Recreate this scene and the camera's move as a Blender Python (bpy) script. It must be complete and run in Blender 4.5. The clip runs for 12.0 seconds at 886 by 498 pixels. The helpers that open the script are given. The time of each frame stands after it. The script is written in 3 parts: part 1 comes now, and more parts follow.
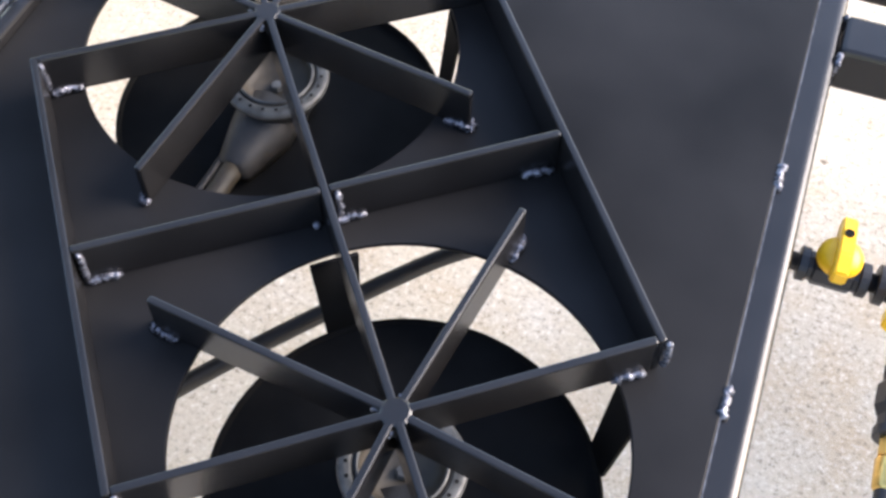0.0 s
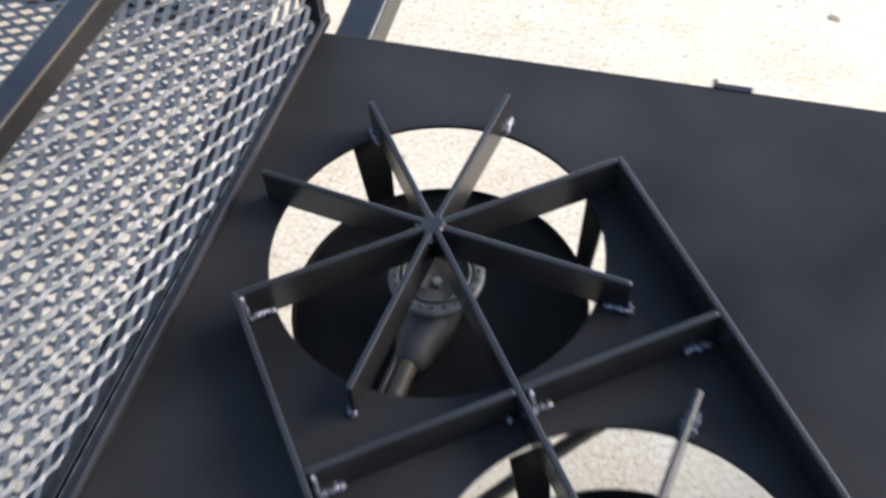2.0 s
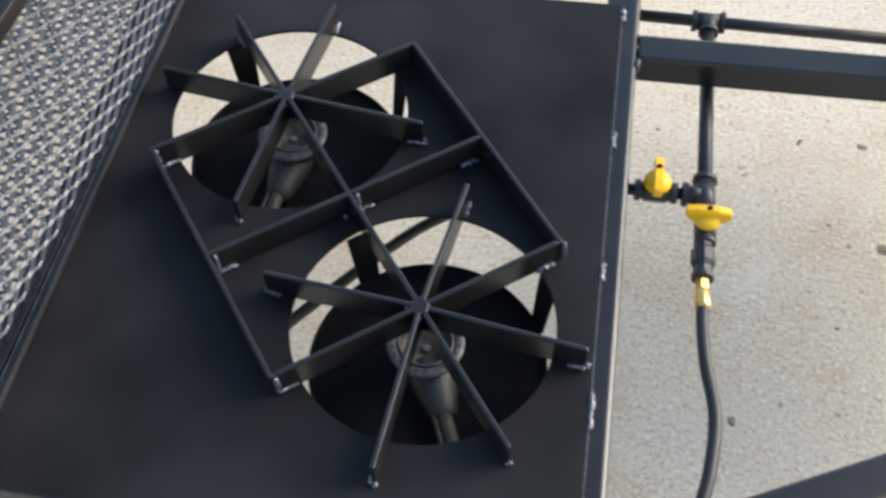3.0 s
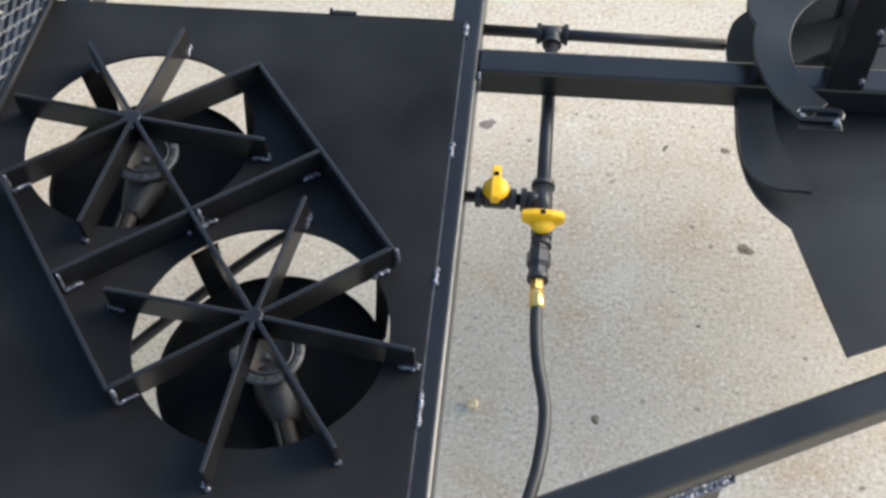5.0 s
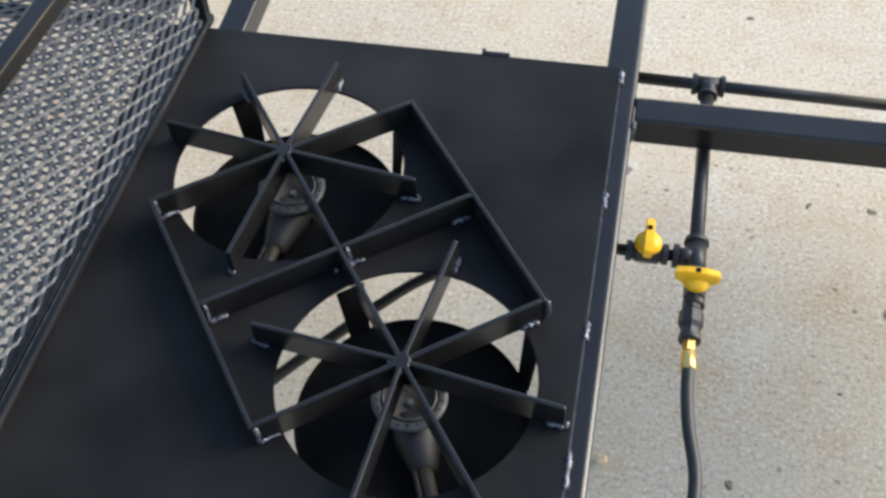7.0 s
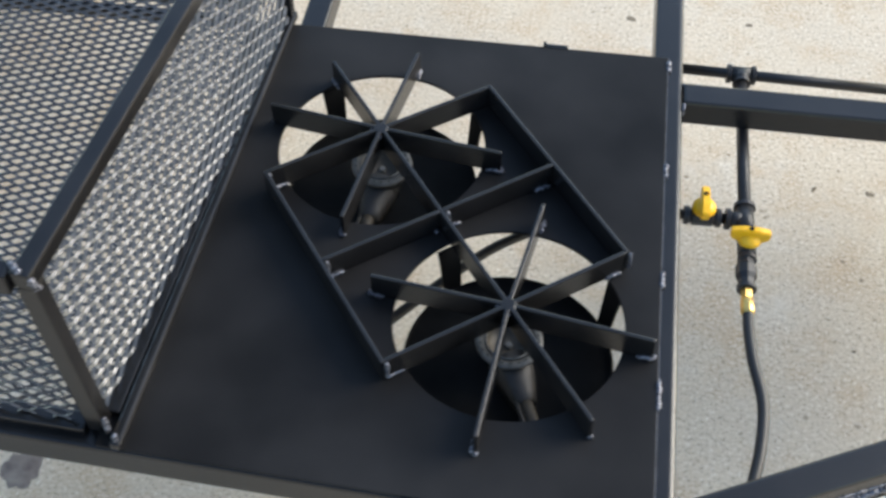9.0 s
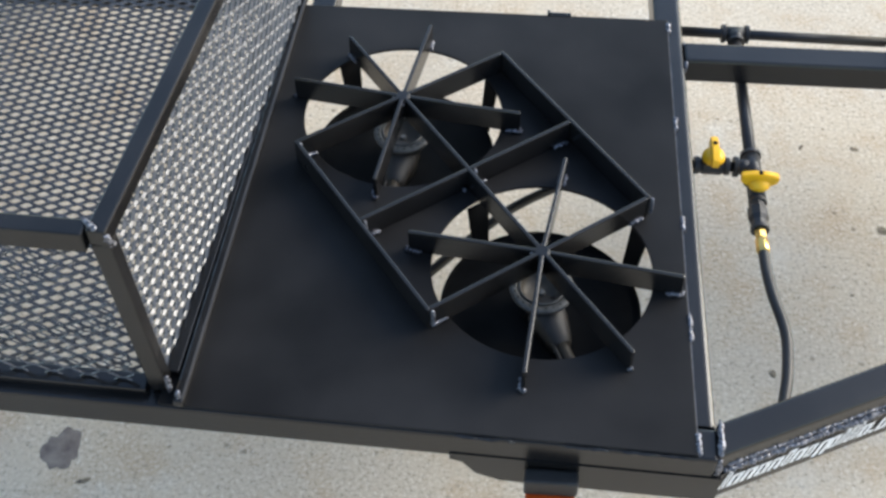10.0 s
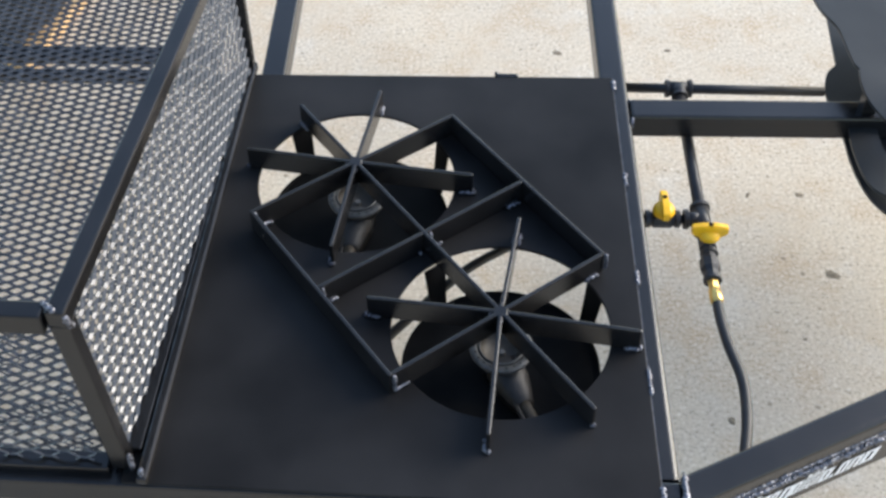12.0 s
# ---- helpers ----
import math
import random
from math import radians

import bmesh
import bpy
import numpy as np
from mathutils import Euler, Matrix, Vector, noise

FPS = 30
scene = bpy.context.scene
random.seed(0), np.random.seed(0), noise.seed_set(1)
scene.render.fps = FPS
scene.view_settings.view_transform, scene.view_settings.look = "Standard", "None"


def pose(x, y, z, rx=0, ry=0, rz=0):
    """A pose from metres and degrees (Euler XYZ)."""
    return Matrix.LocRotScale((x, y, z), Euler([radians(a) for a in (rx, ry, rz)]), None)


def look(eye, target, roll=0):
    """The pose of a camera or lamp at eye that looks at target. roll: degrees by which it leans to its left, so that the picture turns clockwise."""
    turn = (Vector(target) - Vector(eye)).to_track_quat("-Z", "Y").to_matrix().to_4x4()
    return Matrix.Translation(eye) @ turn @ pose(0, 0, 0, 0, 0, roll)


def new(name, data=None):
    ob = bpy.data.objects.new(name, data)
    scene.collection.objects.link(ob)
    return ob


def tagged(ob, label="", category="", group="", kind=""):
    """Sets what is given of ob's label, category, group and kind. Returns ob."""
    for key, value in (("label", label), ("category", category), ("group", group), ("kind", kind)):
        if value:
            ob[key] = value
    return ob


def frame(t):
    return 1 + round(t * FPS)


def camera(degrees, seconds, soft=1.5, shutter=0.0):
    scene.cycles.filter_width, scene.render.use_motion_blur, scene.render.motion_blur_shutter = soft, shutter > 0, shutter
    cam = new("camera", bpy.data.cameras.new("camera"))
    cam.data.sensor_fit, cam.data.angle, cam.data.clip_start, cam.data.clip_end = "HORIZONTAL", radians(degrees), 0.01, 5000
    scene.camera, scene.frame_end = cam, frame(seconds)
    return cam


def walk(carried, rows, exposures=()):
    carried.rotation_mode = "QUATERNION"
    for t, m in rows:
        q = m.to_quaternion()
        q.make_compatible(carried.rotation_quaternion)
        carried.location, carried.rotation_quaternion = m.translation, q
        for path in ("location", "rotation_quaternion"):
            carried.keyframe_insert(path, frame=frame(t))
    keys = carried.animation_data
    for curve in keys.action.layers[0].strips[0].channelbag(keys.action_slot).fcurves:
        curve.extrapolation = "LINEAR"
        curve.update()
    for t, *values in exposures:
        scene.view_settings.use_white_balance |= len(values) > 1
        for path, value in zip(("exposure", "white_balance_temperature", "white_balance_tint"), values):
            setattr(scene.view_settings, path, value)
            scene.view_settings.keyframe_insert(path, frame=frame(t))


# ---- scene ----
cam = camera(41.0, 12.0, soft=2.8, shutter=0.6)
PATH = [
    (0, (0.5219, -0.0005, 1.3146), (0.3520, 0.5265, 0.4819), 1.61),
    (0.5, (0.5329, 0.0189, 1.3103), (0.3600, 0.5443, 0.4772), -0.57),
    (1, (0.4747, 0.0506, 1.3215), (0.3028, 0.5920, 0.4984), -1.01),
    (1.5, (0.3334, 0.0769, 1.3694), (0.2034, 0.6269, 0.5444), 1.25),
    (2, (0.3783, -0.0121, 1.4720), (0.1838, 0.5555, 0.6721), -5.38),
    (2.5, (0.4879, -0.3118, 1.7101), (0.3685, 0.2739, 0.9084), -0.98),
    (3, (0.5512, -0.4309, 1.8014), (0.4499, 0.1340, 0.9824), -2.39),
    (4.8, (0.7258, -0.4623, 1.8249), (0.6453, 0.1177, 1.0143), -2.77),
    (5, (0.7302, -0.4585, 1.8312), (0.6556, 0.1257, 1.0230), -2.16),
    (5.5, (0.7368, -0.4528, 1.8340), (0.6529, 0.1383, 1.0318), -2.77),
    (6, (0.7023, -0.4393, 1.8122), (0.5929, 0.1536, 1.0143), -4.37),
    (6.5, (0.6552, -0.4314, 1.8023), (0.5208, 0.1633, 1.0096), -4.69),
    (6.7, (0.6472, -0.4260, 1.8030), (0.5008, 0.1694, 1.0130), -4.61),
    (8.3, (0.5516, -0.5276, 1.9267), (0.4304, 0.0657, 1.1309), -1.04),
    (8.5, (0.5396, -0.5958, 1.9114), (0.4190, 0.0199, 1.1327), -1.39),
    (9, (0.4341, -0.6753, 1.9233), (0.3433, -0.0500, 1.1482), -0.30),
    (9.5, (0.3259, -0.7681, 1.9327), (0.2676, -0.1315, 1.1637), 1.05),
    (10, (0.3233, -0.8096, 1.9294), (0.2721, -0.1709, 1.1616), -0.47),
    (10.5, (0.3317, -0.8203, 1.9266), (0.2867, -0.1727, 1.1659), -1.43),
    (11, (0.3267, -0.8189, 1.9307), (0.2943, -0.1613, 1.1780), -1.13),
    (11.5, (0.3111, -0.8125, 1.9385), (0.2949, -0.1449, 1.1941), -0.20),
    (12, (0.3159, -0.8047, 1.9515), (0.3030, -0.1315, 1.2122), -0.14),
]
EXPOSURES = [(0, 2.3, 7050, 18), (1.0, 2.15, 6950, 16), (1.9, 2.05, 6900, 13), (2.6, 1.6, 7000, 10), (5.4, 1.42, 6950, 9), (6.0, 1.3, 7000, 9), (6.5, 1.4, 7000, 9), (9.0, 1.42, 6950, 8), (12, 1.43, 6850, 10)]
walk(cam, [(t, look(eye, target, roll)) for t, eye, target, roll in PATH], EXPOSURES)

# ---- light ----
world = bpy.data.worlds.new("sky")
scene.world = world
world.use_nodes = True
wn = world.node_tree.nodes
sky = wn.new("ShaderNodeTexSky")
sky.sky_type, sky.sun_disc = "NISHITA", False
sky.sun_elevation, sky.sun_rotation = radians(27), radians(64)
sky.air_density, sky.dust_density, sky.ozone_density = 1.0, 1.0, 1.3
wn["Background"].inputs["Strength"].default_value = 0.14
world.node_tree.links.new(sky.outputs["Color"], wn["Background"].inputs["Color"])
sun = new("sun", bpy.data.lights.new("sun", "SUN"))
sun.data.energy, sun.data.angle, sun.data.color = 1.6, radians(40), (1.0, 0.995, 0.985)
sun.matrix_world = look((4.0, 1.95, 2.3), (0, 0, 0))


# ---- materials ----
def material(name, colour, rough=0.5, metal=0.0, spots=0.15, scale=60.0, bump=0.1, fine=900.0, second=None, spec=0.5):
    """A surface with a large cloudy variation, a fine grain and a slight relief."""
    m = bpy.data.materials.new(name)
    m.use_nodes = True
    n, l = m.node_tree.nodes, m.node_tree.links
    b = n["Principled BSDF"]
    b.inputs["Metallic"].default_value = metal
    b.inputs["Specular IOR Level"].default_value = spec
    co = n.new("ShaderNodeTexCoord")
    big, small = n.new("ShaderNodeTexNoise"), n.new("ShaderNodeTexNoise")
    big.inputs["Scale"].default_value, big.inputs["Detail"].default_value = scale, 5
    small.inputs["Scale"].default_value, small.inputs["Detail"].default_value = fine, 3
    l.new(co.outputs["Object"], big.inputs["Vector"])
    l.new(co.outputs["Object"], small.inputs["Vector"])
    mix = n.new("ShaderNodeMix")
    mix.data_type = "RGBA"
    other = second or tuple(c * (1 + 3 * spots) for c in colour)
    mix.inputs["A"].default_value = (*[c * (1 - spots) for c in colour], 1)
    mix.inputs["B"].default_value = (*other, 1)
    ramp = n.new("ShaderNodeMapRange")
    ramp.inputs["From Min"].default_value, ramp.inputs["From Max"].default_value = 0.3, 0.75
    l.new(big.outputs["Fac"], ramp.inputs["Value"])
    l.new(ramp.outputs["Result"], mix.inputs["Factor"])
    l.new(mix.outputs["Result"], b.inputs["Base Color"])
    rr = n.new("ShaderNodeMapRange")
    rr.inputs["To Min"].default_value, rr.inputs["To Max"].default_value = rough * 0.85, min(1, rough * 1.2)
    l.new(big.outputs["Fac"], rr.inputs["Value"])
    l.new(rr.outputs["Result"], b.inputs["Roughness"])
    bp = n.new("ShaderNodeBump")
    bp.inputs["Strength"].default_value, bp.inputs["Distance"].default_value = bump, 0.001
    l.new(small.outputs["Fac"], bp.inputs["Height"])
    l.new(bp.outputs["Normal"], b.inputs["Normal"])
    return m


BLACK = material("satin_black_paint", (0.0085, 0.0081, 0.0082), 0.25, spots=0.25, scale=9, bump=0.06, fine=1500, spec=0.5)
PLATE = material("satin_black_plate", (0.0125, 0.0122, 0.0124), 0.4, spots=0.3, scale=5, bump=0.08, fine=1500, spec=0.12)
# slightly paler black for the plates of the tank holder
HOLDER_BLACK = material("paler_black_paint", (0.013, 0.0142, 0.0148), 0.4, spots=0.35, scale=6, bump=0.08, fine=1200, spec=0.3)
SOOT = material("matt_black_steel", (0.006, 0.006, 0.006), 0.7, spots=0.3, scale=20, bump=0.1, spec=0.1)
# welds are painted black; sky glints are put into this pale bluish metal
WELD = material("weld_bead_sky_glint", (0.1, 0.103, 0.12), 0.27, metal=0.5, spots=0.5, scale=260, bump=1.0, fine=420, spec=0.8)
# pale metal that stands in for light reflected off the plate edge
EDGE = material("plate_edge_glint", (0.12, 0.12, 0.125), 0.35, metal=0.6, spots=0.4, scale=120, bump=0.2)
IRON = material("raw_cast_iron", (0.02, 0.0185, 0.017), 0.45, metal=0.0, spots=0.3, scale=60, bump=0.5, fine=900)
RIM = material("pale_cast_iron_rim", (0.07, 0.07, 0.066), 0.42, metal=0.2, spots=0.3, scale=80, bump=0.4)
RUST = material("browned_cast_iron", (0.034, 0.027, 0.018), 0.5, spots=0.35, scale=40, bump=0.4)
BRASS = material("brass", (0.75, 0.5, 0.16), 0.28, metal=1.0, spots=0.1, scale=80, bump=0.1)
YELLOW = material("yellow_plastic", (0.85, 0.45, 0.01), 0.4, spots=0.05, scale=40, bump=0.05)
RUBBER = material("black_rubber", (0.012, 0.0125, 0.013), 0.5, spots=0.2, scale=60, bump=0.15)
PIPE = material("black_pipe", (0.010, 0.010, 0.011), 0.42, spots=0.3, scale=40, bump=0.15)
# black paint, made greyer and part metal to stand in for sky reflections
MESH = material("painted_mesh_strand", (0.068, 0.066, 0.065), 0.26, metal=0.35, spots=0.2, scale=40, bump=0.05, spec=1.0)
WHITE = material("white_vinyl", (0.8, 0.8, 0.8), 0.45, spots=0.03, scale=50, bump=0.02)
AMBER = material("amber_lens", (0.55, 0.07, 0.01), 0.2, spots=0.1, scale=50, bump=0.02)
TYRE = material("tyre_rubber", (0.02, 0.02, 0.02), 0.75, spots=0.3, scale=30, bump=0.3)
STONE = material("tan_stone", (0.55, 0.41, 0.25), 0.75, spots=0.25, scale=90, bump=0.6, fine=300)
WOOD = material("pale_wood", (0.5, 0.33, 0.16), 0.6, spots=0.2, scale=25, bump=0.2)


def concrete():
    m = bpy.data.materials.new("worn_concrete")
    m.use_nodes = True
    n, l = m.node_tree.nodes, m.node_tree.links
    b = n["Principled BSDF"]
    b.inputs["Roughness"].default_value = 0.88
    b.inputs["Specular IOR Level"].default_value = 0.3
    co = n.new("ShaderNodeTexCoord")

    def noise_at(scale, detail, rough=0.6):
        t = n.new("ShaderNodeTexNoise")
        t.inputs["Scale"].default_value, t.inputs["Detail"].default_value, t.inputs["Roughness"].default_value = scale, detail, rough
        l.new(co.outputs["Object"], t.inputs["Vector"])
        return t.outputs["Fac"]

    def span(value, lo, hi):
        r = n.new("ShaderNodeMapRange")
        r.inputs["From Min"].default_value, r.inputs["From Max"].default_value = lo, hi
        l.new(value, r.inputs["Value"])
        return r.outputs["Result"]

    def blend(fac, a, bb, how="MIX"):
        x = n.new("ShaderNodeMix")
        x.data_type, x.blend_type = "RGBA", how
        l.new(fac, x.inputs["Factor"])
        for key, v in (("A", a), ("B", bb)):
            if isinstance(v, tuple):
                x.inputs[key].default_value = (*v, 1)
            else:
                l.new(v, x.inputs[key])
        return x.outputs["Result"]

    c = blend(span(noise_at(1.6, 4), 0.35, 0.7), (0.56, 0.485, 0.385), (0.64, 0.55, 0.425))
    c = blend(span(noise_at(7, 6, 0.7), 0.48, 0.7), c, (0.53, 0.41, 0.28))
    c = blend(span(noise_at(4, 5, 0.7), 0.55, 0.8), c, (0.65, 0.61, 0.54))
    grains = noise_at(120, 6, 0.75)
    rough_zone = span(noise_at(4.5, 5, 0.65), 0.15, 0.5)

    def times(a, bb, k=1.0):
        x = n.new("ShaderNodeMath")
        x.operation = "MULTIPLY"
        l.new(a, x.inputs[0])
        l.new(bb, x.inputs[1])
        y = n.new("ShaderNodeMath")
        y.operation = "MULTIPLY"
        l.new(x.outputs["Value"], y.inputs[0])
        y.inputs[1].default_value = k
        return y.outputs["Value"]

    c = blend(times(span(grains, 0.468, 0.345), rough_zone, 0.92), c, (0.27, 0.22, 0.165))
    c = blend(times(span(grains, 0.535, 0.66), rough_zone, 0.95), c, (0.80, 0.75, 0.67))
    lumps = noise_at(62, 6, 0.75)
    c = blend(span(lumps, 0.405, 0.32), c, (0.25, 0.205, 0.155))
    c = blend(span(lumps, 0.62, 0.7), c, (0.78, 0.73, 0.65))
    v = n.new("ShaderNodeTexVoronoi")
    v.inputs["Scale"].default_value = 26
    wob = n.new("ShaderNodeTexNoise")
    wob.inputs["Scale"].default_value, wob.inputs["Detail"].default_value = 70, 3
    l.new(co.outputs["Object"], wob.inputs["Vector"])
    add = n.new("ShaderNodeVectorMath")
    add.operation = "MULTIPLY_ADD"
    l.new(wob.outputs["Color"], add.inputs[0])
    add.inputs[1].default_value = (0.018, 0.018, 0.0)
    l.new(co.outputs["Object"], add.inputs[2])
    l.new(add.outputs["Vector"], v.inputs["Vector"])
    pits = span(v.outputs["Distance"], 0.17, 0.05)
    keep = span(noise_at(11, 2), 0.52, 0.62)
    mul = n.new("ShaderNodeMath")
    mul.operation = "MULTIPLY"
    l.new(pits, mul.inputs[0])
    l.new(keep, mul.inputs[1])
    c = blend(mul.outputs["Value"], c, (0.22, 0.175, 0.13))
    l.new(c, b.inputs["Base Color"])
    bp = n.new("ShaderNodeBump")
    bp.inputs["Strength"].default_value, bp.inputs["Distance"].default_value = 0.42, 0.003
    l.new(noise_at(130, 8, 0.8), bp.inputs["Height"])
    l.new(bp.outputs["Normal"], b.inputs["Normal"])
    return m


CONCRETE = concrete()
STAIN = material("dried_dark_stain", (0.19, 0.15, 0.14), 0.8, spots=0.25, scale=40, bump=0.5, fine=200, second=(0.3, 0.26, 0.22))
PIT = material("pit_in_concrete", (0.15, 0.12, 0.09), 0.9, spots=0.35, scale=90, bump=0.8, fine=300, second=(0.3, 0.25, 0.18))

P = 0.515  # top of the stove plate


# ---- mesh helpers ----
def part(name, bm, mat, parent=None, label="", smooth=False):
    me = bpy.data.meshes.new(name)
    bmesh.ops.recalc_face_normals(bm, faces=bm.faces)
    bm.to_mesh(me)
    bm.free()
    me.materials.append(mat)
    if smooth:
        me.shade_smooth()
    ob = new(name, me)
    if parent:
        ob.parent = parent
        ob.matrix_parent_inverse = parent.matrix_world.inverted()
    if label:
        ob["label"] = label
    return ob


def thing(name, label, category, place=(0, 0, 0), group=""):
    ob = new(name)
    ob.empty_display_size = 0.05
    ob.matrix_world = Matrix.Translation(place)
    ob.location = place
    return tagged(ob, label, category, group)


def box(lo, hi, bevel=0.002, m=None):
    bm = bmesh.new()
    c = [(a + b) / 2 for a, b in zip(lo, hi)]
    s = [b - a for a, b in zip(lo, hi)]
    bmesh.ops.create_cube(bm, size=1, matrix=Matrix.LocRotScale(c, None, s))
    if bevel:
        bmesh.ops.bevel(bm, geom=list(bm.edges), offset=bevel, segments=9 if bevel > 0.01 else 5 if bevel > 0.005 else 2, affect="EDGES", profile=0.5)
    if m is not None:
        bm.transform(m)
    return bm


def beam(a, b, width, height, bevel=0.003, up=0.0):
    """A square bar from a to b (level), top face at the height of a and b."""
    a, b = Vector(a), Vector(b)
    d = b - a
    m = Matrix.Translation(a) @ Matrix.Rotation(math.atan2(d.y, d.x), 4, "Z")
    return box((0, -width / 2, -height), (d.length, width / 2, 0), bevel, m)


def sweep(points, radius, sides=12, caps=True):
    """A round bar along a line of points; radius is a number or one for each point."""
    pts = [Vector(p) for p in points]
    rad = radius if isinstance(radius, (list, tuple)) else [radius] * len(pts)
    bm, rings, ref = bmesh.new(), [], None
    for i, p in enumerate(pts):
        d = (pts[min(i + 1, len(pts) - 1)] - pts[max(i - 1, 0)]).normalized()
        if d.length == 0:
            d = Vector((0, 0, 1))
        if ref is None:
            ref = d.orthogonal().normalized()
        ref = (ref - d * ref.dot(d)).normalized()
        o = d.cross(ref)
        rings.append([bm.verts.new(p + rad[i] * (math.cos(2 * math.pi * k / sides) * ref + math.sin(2 * math.pi * k / sides) * o)) for k in range(sides)])
    for r, q in zip(rings, rings[1:]):
        for k in range(sides):
            bm.faces.new((r[k], r[(k + 1) % sides], q[(k + 1) % sides], q[k]))
    if caps:
        bm.faces.new(rings[0][::-1])
        bm.faces.new(rings[-1])
    return bm


def lathe(profile, centre=(0, 0, 0), sides=48):
    """A body of revolution about z from (radius, height) pairs."""
    bm, rings = bmesh.new(), []
    for r, z in profile:
        if r < 1e-6:
            rings.append([bm.verts.new((centre[0], centre[1], centre[2] + z))] * sides)
        else:
            rings.append([bm.verts.new((centre[0] + r * math.cos(2 * math.pi * k / sides), centre[1] + r * math.sin(2 * math.pi * k / sides), centre[2] + z)) for k in range(sides)])
    for a, b in zip(rings, rings[1:]):
        for k in range(sides):
            vs = list(dict.fromkeys((a[k], a[(k + 1) % sides], b[(k + 1) % sides], b[k])))
            if len(vs) > 2:
                bm.faces.new(vs)
    return bm


def curve(points, n=8):
    """A smooth line through points (Catmull-Rom)."""
    p = [Vector(q) for q in points]
    p = [2 * p[0] - p[1]] + p + [2 * p[-1] - p[-2]]
    out = []
    for i in range(1, len(p) - 2):
        for k in range(n):
            t = k / n
            out.append(0.5 * (2 * p[i] + (p[i + 1] - p[i - 1]) * t + (2 * p[i - 1] - 5 * p[i] + 4 * p[i + 1] - p[i + 2]) * t * t + (3 * p[i] - p[i - 1] - 3 * p[i + 1] + p[i + 2]) * t ** 3))
    return out + [p[-2]]


def sheet(outline, holes, z0, z1):
    """A flat plate with round holes, from an outline and (x, y, radius) holes."""
    bm = bmesh.new()
    edges = []
    for ring in [outline] + [[(x + r * math.cos(2 * math.pi * k / 72), y + r * math.sin(2 * math.pi * k / 72)) for k in range(72)] for x, y, r in holes]:
        vs = [bm.verts.new((x, y, z0)) for x, y in ring]
        edges += [bm.edges.new((vs[i], vs[(i + 1) % len(vs)])) for i in range(len(vs))]
    bmesh.ops.triangle_fill(bm, use_beauty=True, use_dissolve=False, edges=edges)
    bmesh.ops.dissolve_limit(bm, angle_limit=0.01, verts=bm.verts, edges=bm.edges)
    r = bmesh.ops.extrude_face_region(bm, geom=list(bm.faces))
    bmesh.ops.translate(bm, vec=(0, 0, z1 - z0), verts=[v for v in r["geom"] if isinstance(v, bmesh.types.BMVert)])
    return bm


def bead(points, radius, seed=0, sides=7):
    """A lumpy weld bead along points."""
    rnd = random.Random(seed)
    pts = curve(points, 6)
    pts = [p + Vector([rnd.uniform(-0.25, 0.25) * radius for _ in range(3)]) for p in pts]
    n = len(pts)
    rad = [radius * (0.4 if i in (0, n - 1) else rnd.uniform(0.65, 1.15)) for i in range(n)]
    bm = sweep(pts, rad, sides)
    for v in bm.verts:
        v.co += Vector([rnd.uniform(-0.22, 0.22) * radius for _ in range(3)])
    return bm


def expanded(size_u, size_v, to_world, long=0.0508, short=0.0235, strand=0.0026, thick=0.0016, lean=-0.0016):
    """Expanded-metal sheet: slanted flat strands in a diamond net over u by v."""
    rows, cols = int(size_v / (short / 2)), int(size_u / (long / 2))
    verts, faces = [], []

    def strip(a, b):
        d = (Vector((b[0], b[1], 0)) - Vector((a[0], a[1], 0))).normalized()
        side = Vector((-d.y, d.x, 0)) * strand * 0.5 + Vector((0, 0, lean))
        deep = Vector((0, 0, thick / 2)) - Vector((-d.y, d.x, 0)) * lean * 0.3
        base = len(verts)
        for p in (a, b):
            q = Vector((p[0], p[1], 0))
            for s, t in ((1, 1), (1, -1), (-1, -1), (-1, 1)):
                verts.append(to_world @ (q + s * side + t * deep))
        for k in range(4):
            faces.append((base + k, base + (k + 1) % 4, base + 4 + (k + 1) % 4, base + 4 + k))

    for j in range(rows):
        for i in range(cols):
            if (i + j) % 2 == 0:
                u, v = i * long / 2, j * short / 2
                knot = long * 0.11
                for s in (1, -1):
                    w = v + s * short / 2
                    if 0 <= w <= size_v and u + long / 2 <= size_u:
                        strip((u + knot, v + s * 0.0012), (u + long / 2 - knot, w - s * 0.0012))
                strip((u - knot, v), (u + knot, v))
    me = bpy.data.meshes.new("mesh_sheet")
    me.from_pydata(verts, [], faces)
    me.materials.append(MESH)
    return me


# ---- ground ----
bm = bmesh.new()
bmesh.ops.create_grid(bm, x_segments=1, y_segments=1, size=400)
ground = part("ground", bm, CONCRETE)
tagged(ground, "worn pale concrete slab with stains and pits", "floor", kind="structure")

